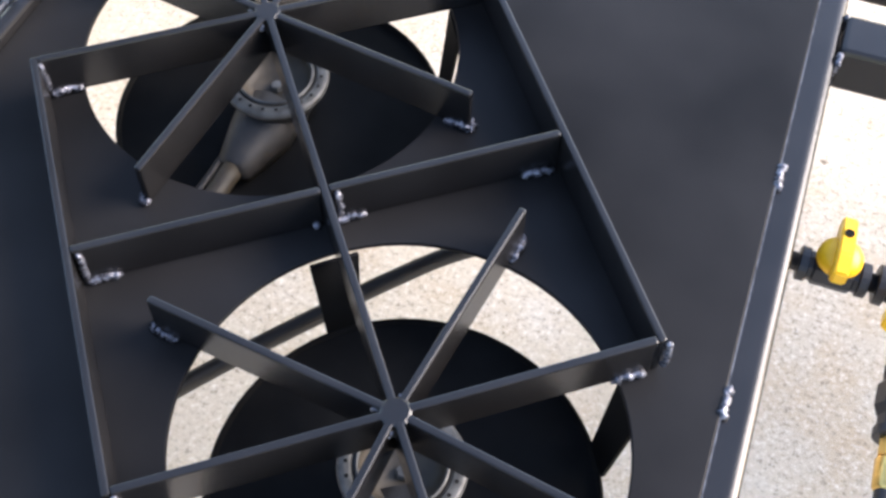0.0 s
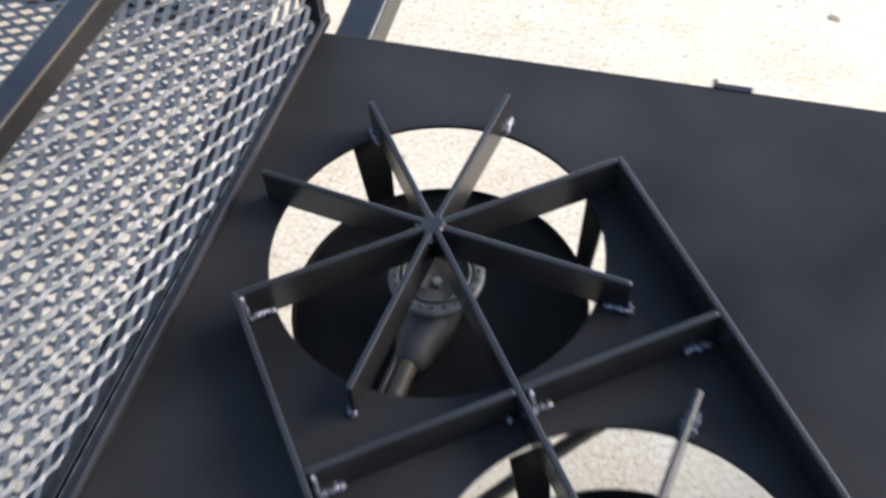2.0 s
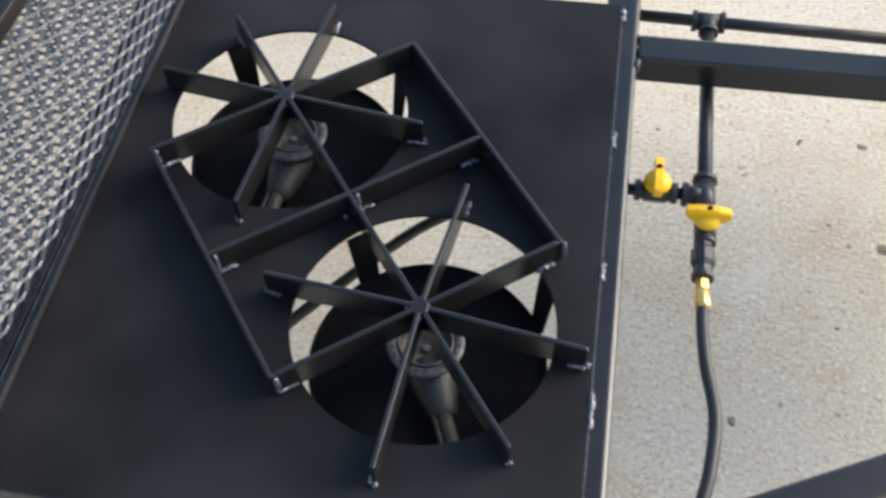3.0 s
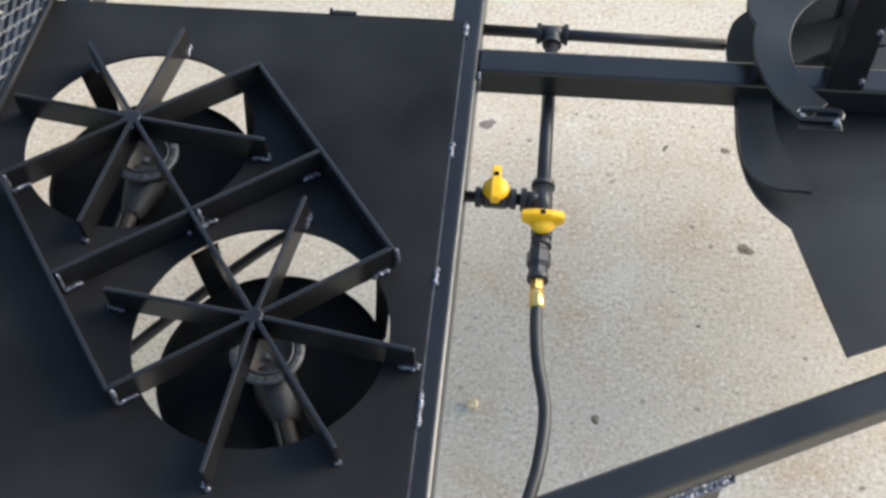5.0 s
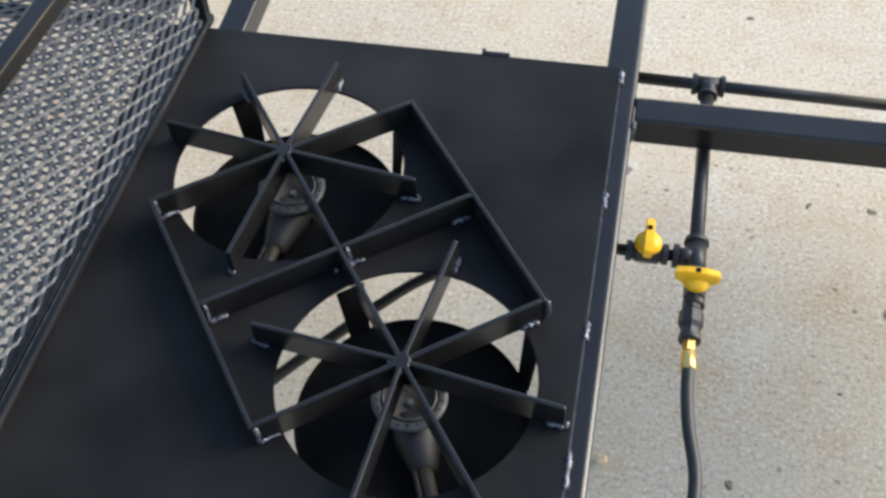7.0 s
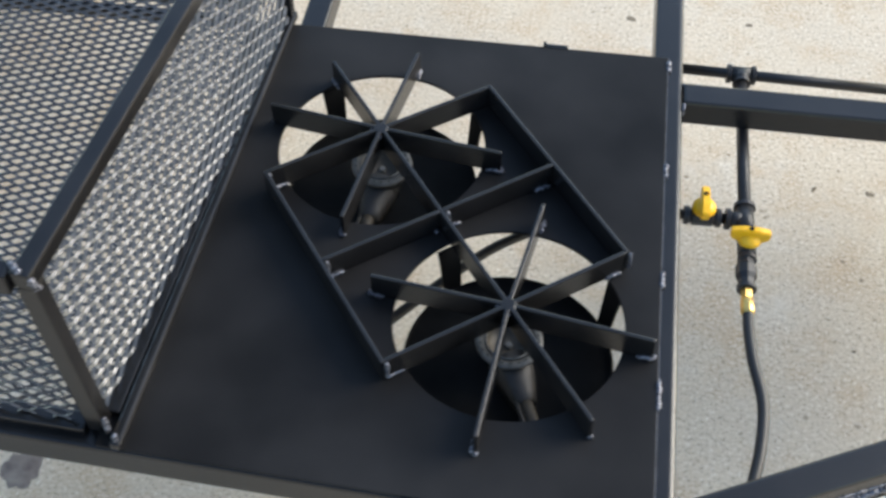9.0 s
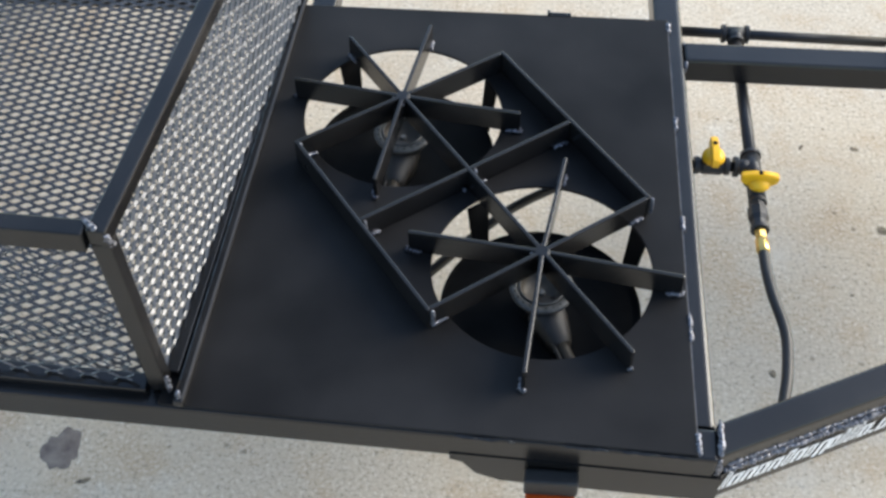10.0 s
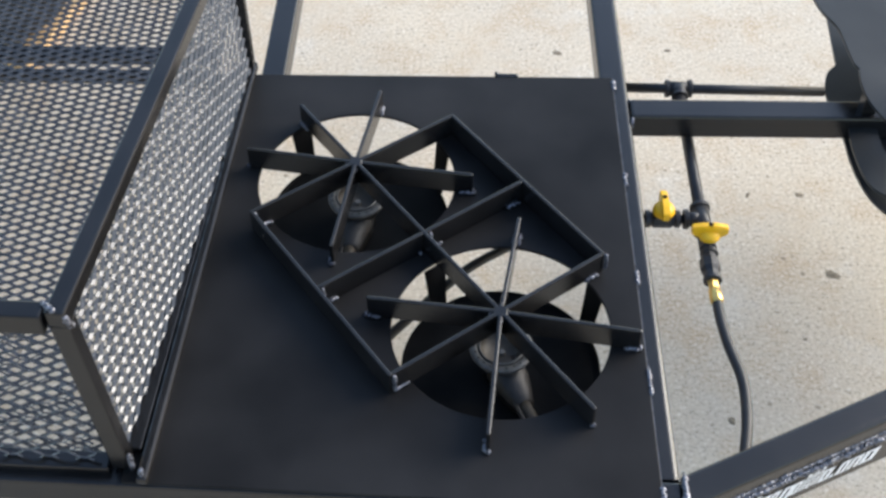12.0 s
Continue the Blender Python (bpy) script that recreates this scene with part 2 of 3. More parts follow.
def blot(name, x, y, rx, ry, turn, mat, seed, z=0.0015):
    """A flat irregular mark on the slab."""
    rnd, b = random.Random(seed), bmesh.new()
    ph = [rnd.uniform(0, 6.28) for _ in range(4)]
    rim = []
    for k in range(36):
        a = 2 * math.pi * k / 36
        f = 1 + 0.16 * math.sin(2 * a + ph[0]) + 0.1 * math.sin(3 * a + ph[1]) + 0.07 * math.sin(7 * a + ph[2]) + 0.05 * math.sin(11 * a + ph[3])
        p = Vector((rx * f * math.cos(a), ry * f * math.sin(a), 0))
        p.rotate(Euler((0, 0, turn)))
        rim.append(b.verts.new((x + p.x, y + p.y, 0.0)))
    top = b.verts.new((x, y, z))
    for k in range(36):
        b.faces.new((rim[k], rim[(k + 1) % 36], top))
    return part(name, b, mat, ground)


blot("stain", -0.478, 0.262, 0.033, 0.046, 0.3, STAIN, 1)
blot("stain", 0.622, 1.191, 0.018, 0.012, 0.1, STAIN, 2)
for k, (x, y, rx, ry) in enumerate([(1.133, 0.909, 0.016, 0.011), (1.105, 1.155, 0.008, 0.009), (0.986, 1.153, 0.01, 0.004), (0.858, 0.524, 0.008, 0.008), (0.569, 1.672, 0.011, 0.01), (0.859, 1.686, 0.009, 0.006), (-0.42, 0.20, 0.012, 0.006), (1.04, 0.73, 0.004, 0.004)]):
    blot("pit", x, y, rx, ry, 0.6 * k, PIT, 10 + k)


def pebble(x, y, r, seed):
    b = bmesh.new()
    bmesh.ops.create_icosphere(b, subdivisions=2, radius=r)
    rnd = random.Random(seed)
    off = Vector([rnd.uniform(0, 50) for _ in range(3)])
    for v in b.verts:
        v.co *= 1 + 0.6 * noise.noise(v.co / r + off)
        v.co.z *= 0.6
    b.transform(Matrix.Translation((x, y, r * 0.45)))
    ob = part("pebble", b, STONE)
    return tagged(ob, "small tan pebble lying on the concrete", "pebble")


pebble(0.645, 0.535, 0.0105, 5)

# ---- trailer frame ----
trailer = thing("trailer", "welded square-tube trailer frame painted satin black", "trailer", (0.2, 0.5, 0))
T = P - 0.005


def rail_y(x):
    """The outer face of the front rail, which is not quite square to the cross tubes."""
    return 0.024 + (0.603 - x) * 0.04


def weld(points, radius=0.004, seed=0, parent=None):
    return part("weld_bead", bead(points, radius, seed), WELD, parent or trailer, smooth=True)



def side_tube(x0, x1, z0, z1, y0, y1, a=0.0105, b=0.0065):
    """A tube along y whose top edges are broadly rounded."""
    prof = [(x0, z0), (x1, z0)]
    prof += [(x1 - a + a * math.cos(w), z1 - b + b * math.sin(w)) for w in [radians(90 * k / 14) for k in range(15)]]
    prof += [(x0 + 0.006 - 0.006 * math.sin(w), z1 - 0.006 + 0.006 * math.cos(w)) for w in [radians(90 * k / 6) for k in range(7)]]
    bm = bmesh.new()
    rings = [[bm.verts.new((x, y, z)) for x, z in prof] for y in (y0, y1)]
    for k in range(len(prof)):
        bm.faces.new((rings[0][k], rings[0][k - 1], rings[1][k - 1], rings[1][k]))
    bm.faces.new(rings[0])
    bm.faces.new(rings[1][::-1])
    return bm


part("tube", side_tube(0.5786, 0.6294, T - 0.0508, T, 0.0775, 1.9), BLACK, trailer)
part("tube", beam((0.6305, 0.8635, P - 0.002), (1.75, 0.8635, P - 0.002), 0.0508, 0.0508, 0.005), BLACK, trailer)
part("tube", beam((-1.6, rail_y(-1.6) + 0.0254, T), (0.631, rail_y(0.631) + 0.0254, T), 0.0508, 0.055, 0.005), BLACK, trailer)
part("tube", beam((-0.04, 0.92, T), (-0.035, 1.9, T), 0.046, 0.0508, 0.006), BLACK, trailer)
for y, w in ((1.025, 0.036), (0.962, 0.022)):
    part("cross_bar", beam((-1.6, y, P - 0.012), (-0.16, y, P - 0.012), w, 0.02, 0.003), BLACK, trailer)

# tongue rail, cut square to the side tube
TA = radians(25.8)
TD, TN = Vector((math.cos(TA), math.sin(TA), 0)), Vector((-math.sin(TA), math.cos(TA), 0))
TO = Vector((0.634, 0.030, 0))  # outer top corner at the tube


def tongue_prism(profile, x0, x1):
    """A bar of the given (across, height) profile along the tongue, cut by upright planes across x."""
    bm = bmesh.new()
    rings = []
    for x in (x0, x1):
        ring = []
        for w, z in profile:
            p = TO + TN * w
            p = p + TD * ((x - p.x) / TD.x)
            ring.append(bm.verts.new((p.x, p.y, P + z)))
        rings.append(ring)
    n = len(profile)
    for k in range(n):
        bm.faces.new((rings[0][k], rings[0][(k + 1) % n], rings[1][(k + 1) % n], rings[1][k]))
    bm.faces.new(rings[0][::-1])
    bm.faces.new(rings[1])
    return bm


def rounded(w, h, r, n=5):
    out = []
    for cx, cz, a0 in ((r, -r, 180), (w - r, -r, 90), (w - r, -h + r, 0), (r, -h + r, -90)):
        for k in range(n):
            a = radians(a0 - 90 * k / (n - 1))
            out.append((cx + r * math.cos(a), cz + r * math.sin(a)))
    return out


part("tongue_rail", tongue_prism(rounded(0.0485, 0.051, 0.009, 7), 0.632, 1.9), BLACK, trailer, smooth=False)
part("tongue_plate", tongue_prism([(-0.002, -0.056), (0.006, -0.056), (0.006, -0.118), (-0.002, -0.118)], 0.632, 0.985), BLACK, trailer)


def on_tongue(d, z, out=0.0):
    p = TO + TD * d - TN * out
    return Vector((p.x, p.y, P + z))


weld([on_tongue(0.01 + 0.012 * k, -0.048, 0.001) for k in range(34)], 0.0055, 5)
weld([on_tongue(0.015 + 0.012 * k, -0.036, -0.001) for k in range(33)], 0.004, 15)
weld([(0.633, 0.03, P - 0.006), (0.634, 0.055, P + 0.0005), (0.635, 0.085, P - 0.001)], 0.005, 6)
weld([(0.634, 0.029, P - 0.01), (0.634, 0.026, P - 0.05)], 0.006, 7)
weld([(0.631, 0.838, P - 0.006), (0.631, 0.838, P - 0.05)], 0.004, 8)
weld([(0.631, 0.889, P - 0.004), (0.631, 0.893, P - 0.03)], 0.0035, 9)
weld([(0.632, 0.837, P - 0.004), (0.632, 0.825, P - 0.01)], 0.0035, 19)

# white sign on the tongue plate: bars in place of its letters
sign = thing("tongue_sign", "row of slanted white lettering marks on the tongue", "sign", on_tongue(0.2, -0.085, 0.001))
rnd = random.Random(4)
d = 0.008
for k, (w, h) in enumerate([(8, 42), (17, 29), (17, 29), (16, 29), (16, 29), (11, 37), (17, 29), (12, 29), (17, 37), (12, 29), (7, 37), (7, 42), (7, 42), (16, 29), (6, 7), (16, 29), (17, 29), (23, 29)]):
    bm = bmesh.new()
    w, h, lean = w / 870, h / 950, 0.3
    z0 = -0.097 - (0.009 if k == 8 else 0)
    cols = [(0, w)] if w < 0.008 else [(0, 0.36 * w), (0.62 * w, w)]
    quads = [((a, z0), (c, z0), (c, z0 + h), (a, z0 + h)) for a, c in cols]
    if len(cols) > 1:
        quads += [((0.3 * w, z0 + h - 0.006), (0.7 * w, z0 + h - 0.006), (0.7 * w, z0 + h), (0.3 * w, z0 + h))]
        if k % 2:
            quads += [((0.3 * w, z0), (0.7 * w, z0), (0.7 * w, z0 + 0.005), (0.3 * w, z0 + 0.005))]
    for q in quads:
        bm.faces.new([bm.verts.new(on_tongue(d + u + (z - z0) * lean, z, 0.004)) for u, z in q])
    part("mark", bm, WHITE, sign)
    d += w + 0.0032

# gusset plate under the front rail, with the marker light
bm = bmesh.new()
pts = [(0.262, -0.05), (0.64, -0.05), (0.64, -0.112), (0.335, -0.112), (0.30, -0.098), (0.28, -0.07), (0.262, -0.065)]
a = [bm.verts.new((x, rail_y(x) - 0.002, P + z)) for x, z in pts]
c = [bm.verts.new((x, rail_y(x) + 0.006, P + z)) for x, z in pts]
bm.faces.new(a)
bm.faces.new(c[::-1])
for k in range(len(pts)):
    bm.faces.new((a[k], c[k], c[(k + 1) % len(pts)], a[(k + 1) % len(pts)]))
part("gusset", bm, BLACK, trailer)
for x0, x1, sd in ((0.27, 0.33, 1), (0.345, 0.352, 2), (0.42, 0.48, 3), (0.5, 0.6, 4)):
    part("weld_bead", bead([(x0, rail_y(x0) - 0.001, P - 0.004), ((x0 + x1) / 2, rail_y(x0) - 0.002, P - 0.005), (x1, rail_y(x1) - 0.001, P - 0.004)], 0.003, sd), BLACK, trailer)
light = thing("marker_light", "small marker light with black housing and amber lens", "light", (0.407, 0.01, P - 0.1))
part("housing", box((0.369, 0.004, P - 0.098), (0.445, 0.028, P - 0.062), 0.004), RUBBER, light)
part("lens", box((0.372, -0.006, P - 0.112), (0.442, 0.026, P - 0.0985), 0.004), AMBER, light, "orange-red plastic lens")

# ---- stove plate ----
HOLES = [(0.139, 0.664, 0.170), (0.383, 0.340, 0.170)]
stove = thing("stove_plate", "flat black steel stove plate with two burner holes", "stove", (0.25, 0.5, P))
plate = part("plate", sheet([(-0.15, rail_y(-0.15) + 0.003), (0.602, rail_y(0.602) + 0.003), (0.602, 0.946), (-0.15, 0.946)], HOLES, P - 0.005, P), PLATE, stove)
# highlight on the plate's right edge, drawn as a thin pale strip
part("edge_glint", box((0.6022, 0.03, P - 0.0049), (0.6031, 0.945, P - 0.0004), 0), EDGE, stove, "thin pale strip painted in for the glint along the edge")
bev = plate.modifiers.new("edge", "BEVEL")
bev.width, bev.segments, bev.limit_method = 0.0012, 2, "ANGLE"
for k, (y, h) in enumerate([(0.925, 0.013), (0.674, 0.013), (0.448, 0.014), (0.245, 0.028), (0.045, 0.018)]):
    part("weld_bead", bead([(0.6035, y - h, P - 0.002), (0.6035, y, P - 0.0015), (0.6035, y + h, P - 0.002)], 0.0042, 30 + k), WELD, stove, smooth=True)
part("tab", box((0.385, 0.944, P - 0.004), (0.425, 0.953, P + 0.002), 0.0015), BLACK, stove)
part("tab", box((0.381, 0.944, P - 0.004), (0.386, 0.955, P + 0.005), 0.001), BLACK, stove)

# ---- pot grate ----
TH = radians(36.6)
GC = Vector((0.2605, 0.5, 0))
GA, GB = Vector((math.cos(TH), math.sin(TH), 0)), Vector((-math.sin(TH), math.cos(TH), 0))
BAR = 0.045


def gp(u, v, z=0.0):
    return GC + GA * u + GB * v + Vector((0, 0, P + z))


grate = thing("pot_grate", "flat-bar pot grate painted black with weld beads", "grate", (GC.x, GC.y, P))
W = 0.203


def grate_bar(a, b, high=BAR):
    return part("bar", beam(gp(*a, BAR), gp(*b, BAR), 0.0068, high - 0.0005, 0.0018), BLACK, grate)


def foot(u, v, du, dv, seed, long=0.012):
    """Weld at a bar's foot on the plate, running along (du, dv)."""
    rnd = random.Random(seed)
    k = math.hypot(du, dv)
    du, dv = du / k, dv / k
    for side in (1, -1):
        if rnd.random() < 0.15:
            continue
        su, sv, near = -dv * 0.0042 * side, du * 0.0042 * side, long * rnd.uniform(0.7, 1.4)
        line = [gp(u + su + du * w, v + sv + dv * w, h) for w, h in ((-near, 0.0015), (-near * 0.4, 0.0035), (0.003, 0.0045), (0.008, 0.003))]
        part("weld_bead", bead(line, 0.0034, seed + side, 8), WELD, grate, smooth=True)
    tip = [gp(u + du * 0.0095 - dv * w, v + dv * 0.0095 + du * w, 0.003) for w in (-0.0035, 0, 0.0035)]
    part("weld_bead", bead(tip, 0.0036, seed + 3, 8), WELD, grate, smooth=True)


grate_bar((-W, W + 0.003), (-W, -W - 0.003))
grate_bar((W, W + 0.003), (W, -W - 0.003))
for v in (W, 0, -W):
    grate_bar((-W + 0.0035, v), (-0.0035, v))
    grate_bar((0.0035, v), (W - 0.0035, v))
grate_bar((0, W + 0.182), (0, -W - 0.22))
seed = 100
for v, arms in ((W, ((134.4, 0.192), (-45, 0.202), (43.5, 0.19), (-134.4, 0.198))), (-W, ((136.4, 0.207), (-46, 0.214), (43.9, 0.201), (-132, 0.223)))):
    for ang, far in arms:
        c, s_ = math.cos(radians(ang)), math.sin(radians(ang))
        grate_bar((c * 0.007, v + s_ * 0.007), (c * far, v + s_ * far))
        foot(c * (far - 0.008), v + s_ * (far - 0.008), c, s_, seed, 0.014)
        seed += 7
        part("weld_bead", bead([gp(c * 0.012 - s_ * 0.002, v + s_ * 0.012 + c * 0.002, BAR - 0.004), gp(c * 0.018 - s_ * 0.003, v + s_ * 0.018 + c * 0.003, BAR - 0.008)], 0.0028, seed), WELD, grate, smooth=True)
    b = lathe([(0, -0.02), (0.011, -0.02), (0.012, -0.001), (0.010, 0.0003), (0, 0.0003)], gp(0, v, BAR), 12)
    part("hub_weld", b, BLACK, grate)
foot(0, W + 0.172, 0, 1, 501)
foot(0, -W - 0.21, 0, -1, 511)
for k, (u, v, du, dv) in enumerate([(-W + 0.02, W - 0.004, 1, 0), (-W + 0.022, -0.005, 1, 0), (-W + 0.02, -W - 0.002, 1, 0), (W - 0.02, -W - 0.004, 1, 0), (0.02, -0.005, 1, 0), (-0.01, 0.008, 0, 1), (W - 0.02, -0.005, 1, 0)]):
    part("weld_bead", bead([gp(u - du * 0.016, v - dv * 0.016, 0.003), gp(u, v, 0.005), gp(u + du * 0.012, v + dv * 0.012, 0.003)], 0.0037, 600 + k), WELD, grate, smooth=True)
for k, (u, v) in enumerate([(-W, W), (-W + 0.004, 0), (-W, -W), (W, -W), (0.005, 0), (0, W), (0, -W)]):
    part("weld_bead", bead([gp(u + 0.004, v - 0.005, BAR - 0.002), gp(u + 0.005, v - 0.006, BAR - 0.018), gp(u + 0.004, v - 0.005, BAR - 0.036)], 0.0032, 640 + k), WELD, grate, smooth=True)

# ---- burners ----


def make_burner(x, y, lean):
    z = P - 0.1
    burner = thing("gas_burner", "cast-iron gas burner over a round black heat shield", "burner", (x, y, z), "burners under the stove plate")
    part("heat_shield", lathe([(0, -0.003), (0.158, -0.003), (0.16, 0.0), (0.16, 0.004), (0.158, 0.005), (0.155, 0.001), (0, 0.0)], (x, y, z), 72), SOOT, burner)
    part("burner_head", lathe([(0.016, 0.006), (0.026, 0.012), (0.036, 0.028), (0.046, 0.046), (0.0495, 0.052), (0.0495, 0.057), (0.047, 0.0585), (0.036, 0.0585), (0.034, 0.055), (0.031, 0.046), (0.022, 0.04), (0.0, 0.038)], (x, y, z), 48), IRON, burner, smooth=True)
    part("bowl", lathe([(0.0335, 0.0555), (0.0305, 0.0468), (0.0215, 0.0408), (0.0, 0.0388)], (x, y, z), 36), RUST, burner, "browned inner bowl", smooth=True)
    # rim ring in a paler grey than the head below it
    part("rim", lathe([(0.0500, 0.0525), (0.0508, 0.055), (0.0500, 0.0585), (0.0475, 0.0597), (0.0405, 0.0597), (0.0385, 0.0585), (0.0500, 0.0525)], (x, y, z), 48), RIM, burner, "pale iron rim", smooth=True)
    part("inner_rim", lathe([(0.0365, 0.058), (0.0362, 0.0605), (0.0345, 0.0610), (0.0335, 0.0590), (0.0338, 0.0555), (0.0365, 0.058)], (x, y, z), 48), RIM, burner, smooth=True)
    for k in range(22):
        a = 2 * math.pi * k / 22
        part("jet", lathe([(0, 0.0014), (0.0016, 0.0014), (0.0016, 0)], (x + 0.0435 * math.cos(a), y + 0.0435 * math.sin(a), z + 0.0588), 8), SOOT, burner)
    part("bolt", lathe([(0.0062, 0), (0.0062, 0.005), (0.005, 0.0075), (0, 0.008)], (x, y, z + 0.0385), 6), RIM, burner, "small bright bolt head")
    d = Vector((lean, -1, 0)).normalized()
    o = Vector((x, y, z))
    side = d.cross(Vector((0, 0, 1)))
    # funnel-shaped throat that narrows away from the head into one mixer tube
    bm = bmesh.new()
    rings = []
    for along, half, z0, z1 in ((0.012, 0.030, 0.008, 0.047), (0.036, 0.031, 0.008, 0.046), (0.052, 0.028, 0.008, 0.041), (0.074, 0.022, 0.008, 0.035), (0.088, 0.018, 0.009, 0.031), (0.092, 0.0145, 0.009, 0.027)):
        c = o + d * along
        rings.append([bm.verts.new(c + side * half * math.cos(radians(w)) + Vector((0, 0, z0 + (z1 - z0) * max(0.0, math.sin(radians(w))) ** 0.75))) for w in range(0, 360, 15)])
    for p, q in zip(rings, rings[1:]):
        for k in range(24):
            bm.faces.new((p[k], p[(k + 1) % 24], q[(k + 1) % 24], q[k]))
    bm.faces.new(rings[0][::-1])
    bm.faces.new(rings[-1])
    part("throat", bm, IRON, burner, "grey iron throat", smooth=True)
    part("mixer_tube", sweep([o + d * w + Vector((0, 0, h)) for w, h in ((0.085, 0.019), (0.1, 0.018), (0.13, 0.017), (0.205, 0.017))], 0.0105, 18), RUST, burner, "browned iron mixer tube", smooth=True)
    part("mixer_rib", sweep([o + d * w + side * 0.0135 + Vector((0, 0, 0.022)) for w in (0.06, 0.09, 0.125, 0.19)], [0.003, 0.0035, 0.0035, 0.003], 10), IRON, burner, smooth=True)
    part("support", box((x - 0.03, y - 0.02, z), (x + 0.03, y + 0.02, z + 0.012), 0.003), SOOT, burner)
    for ang in (129, 30, 252):
        m = Matrix.Translation((x, y, z)) @ Matrix.Rotation(radians(ang), 4, "Z")
        tilt = Matrix.Translation((0.161, 0, 0)) @ Matrix.Rotation(radians(6.5), 4, "Y")
        strap = box((-0.002, -0.018, 0), (0.002, 0.018, 0.095), 0.0008)
        for v in strap.verts:
            v.co.y *= 0.85 + 0.3 * v.co.z / 0.095
        strap.transform(m @ tilt)
        part("hanger", strap, SOOT, burner)
    return burner


make_burner(0.137, 0.664, -0.1)
make_burner(0.386, 0.336, 0.42)

# ---- supply hose under the plate ----
feed = thing("supply_hose", "black rubber supply hose running under the stove plate", "hose", (0.25, 0.5, P - 0.15))
part("hose", sweep(curve([(0.08, 0.27, P - 0.13), (0.118, 0.325, P - 0.145), (0.157, 0.383, P - 0.15), (0.198, 0.436, P - 0.15), (0.244, 0.492, P - 0.15), (0.29, 0.547, P - 0.15), (0.347, 0.605, P - 0.15), (0.44, 0.66, P - 0.14), (0.578, 0.66, P - 0.04)]), 0.0085, 14), RUBBER, feed, smooth=True)

# ---- basket ----
basket = thing("mesh_basket", "black steel basket of expanded-metal panels in bar frames", "basket", (-0.6, 0.5, P))
BT = P + 0.345
NX = -0.152


def front_y(x):
    return rail_y(x) + 0.032


part("base_bar", beam((-0.1185, 0.052, P + 0.016), (-0.076, 0.965, P + 0.016), 0.016, 0.0155, 0.004), BLACK, basket)
part("bottom_bar", beam((-0.143, 0.105, P + 0.0125), (-0.099, 0.965, P + 0.0125), 0.03, 0.012, 0.002), BLACK, basket)
part("top_bar", beam((-0.165, 0.0775, BT), (-0.072, 0.965, BT), 0.026, 0.027, 0.003), BLACK, basket)
part("top_bar", beam((-1.6, front_y(-1.6) - 0.002, BT - 0.001), (-0.1795, front_y(-0.1795) - 0.002, BT - 0.001), 0.027, 0.034, 0.003), BLACK, basket)
post = box((-0.1655, 0.0785, P), (-0.1395, 0.1045, BT - 0.0275), 0.003)
for v in post.verts:
    v.co.x -= 0.0125 * (v.co.z - P) / (BT - P)
part("corner_post", post, BLACK, basket)
part("corner_post", box((-0.098, 0.945, P), (-0.073, 0.965, BT - 0.038), 0.003), BLACK, basket)
part("front_base_bar", beam((-1.6, front_y(-1.6), P + 0.010), (-0.168, front_y(-0.168), P + 0.010), 0.03, 0.015, 0.003), BLACK, basket)


def net(name, u, v, m, label, **kw):
    ob = new(name, expanded(u, v, m, **kw))
    ob.parent = basket
    ob.matrix_parent_inverse = basket.matrix_world.inverted()
    ob["label"] = label


def axes(o, eu, ev):
    eu, ev = Vector(eu).normalized(), Vector(ev).normalized()
    w = eu.cross(ev)
    return Matrix(((eu.x, ev.x, w.x, o[0]), (eu.y, ev.y, w.y, o[1]), (eu.z, ev.z, w.z, o[2]), (0, 0, 0, 1)))


net("mesh_panel", 0.855, 0.322, axes((-0.149, 0.105, P + 0.012), (0.072, 0.855, 0), (-0.013, 0, 0.325)), "expanded-metal end panel", strand=0.0027, lean=-0.0019)
net("mesh_panel", 1.43, 0.32, axes((-1.6, front_y(-1.6), P + 0.003), (1.43, front_y(-0.17) - front_y(-1.6), 0), (0, 0, 1)), "expanded-metal front panel", lean=0.0014)
net("mesh_floor", 1.5, 1.75, axes((-1.64, 0.1, P - 0.008), (1, 0, 0), (0, 1, 0)), "expanded-metal floor", long=0.041, short=0.0172, strand=0.0046, lean=0.0012)
for k, (p, q) in enumerate([((-0.184, 0.098, BT - 0.001), (-0.164, 0.08, BT + 0.001)), ((-0.154, 0.078, BT - 0.004), (-0.15, 0.082, BT - 0.03)), ((-0.138, 0.08, P + 0.035), (-0.135, 0.078, P + 0.002)), ((-0.118, 0.056, P + 0.002), (-0.119, 0.064, P + 0.026))]):
    part("weld_bead", bead([p, [(a + c) / 2 for a, c in zip(p, q)], q], 0.0042, 700 + k), WELD, basket, smooth=True)

# ---- gas pipe, valves, hose ----
Z = P - 0.062
PX = 0.741


def ring_on(p, d, radius, length, mat, parent, name="collar", label=""):
    p, d = Vector(p), Vector(d).normalized()
    pts = [p - d * length / 2, p - d * length * 0.4, p + d * length * 0.4, p + d * length / 2]
    return part(name, sweep(pts, [radius * 0.9, radius, radius, radius * 0.9], 20), mat, parent, label, smooth=False)


pipe = thing("gas_pipe", "black iron gas pipe with tees under the frame", "pipe", (PX, 0.8, Z))
part("pipe_run", sweep([(0.625, 0.992, Z), (1.0225, 0.985, Z)], 0.0095, 20), PIPE, pipe, smooth=True)
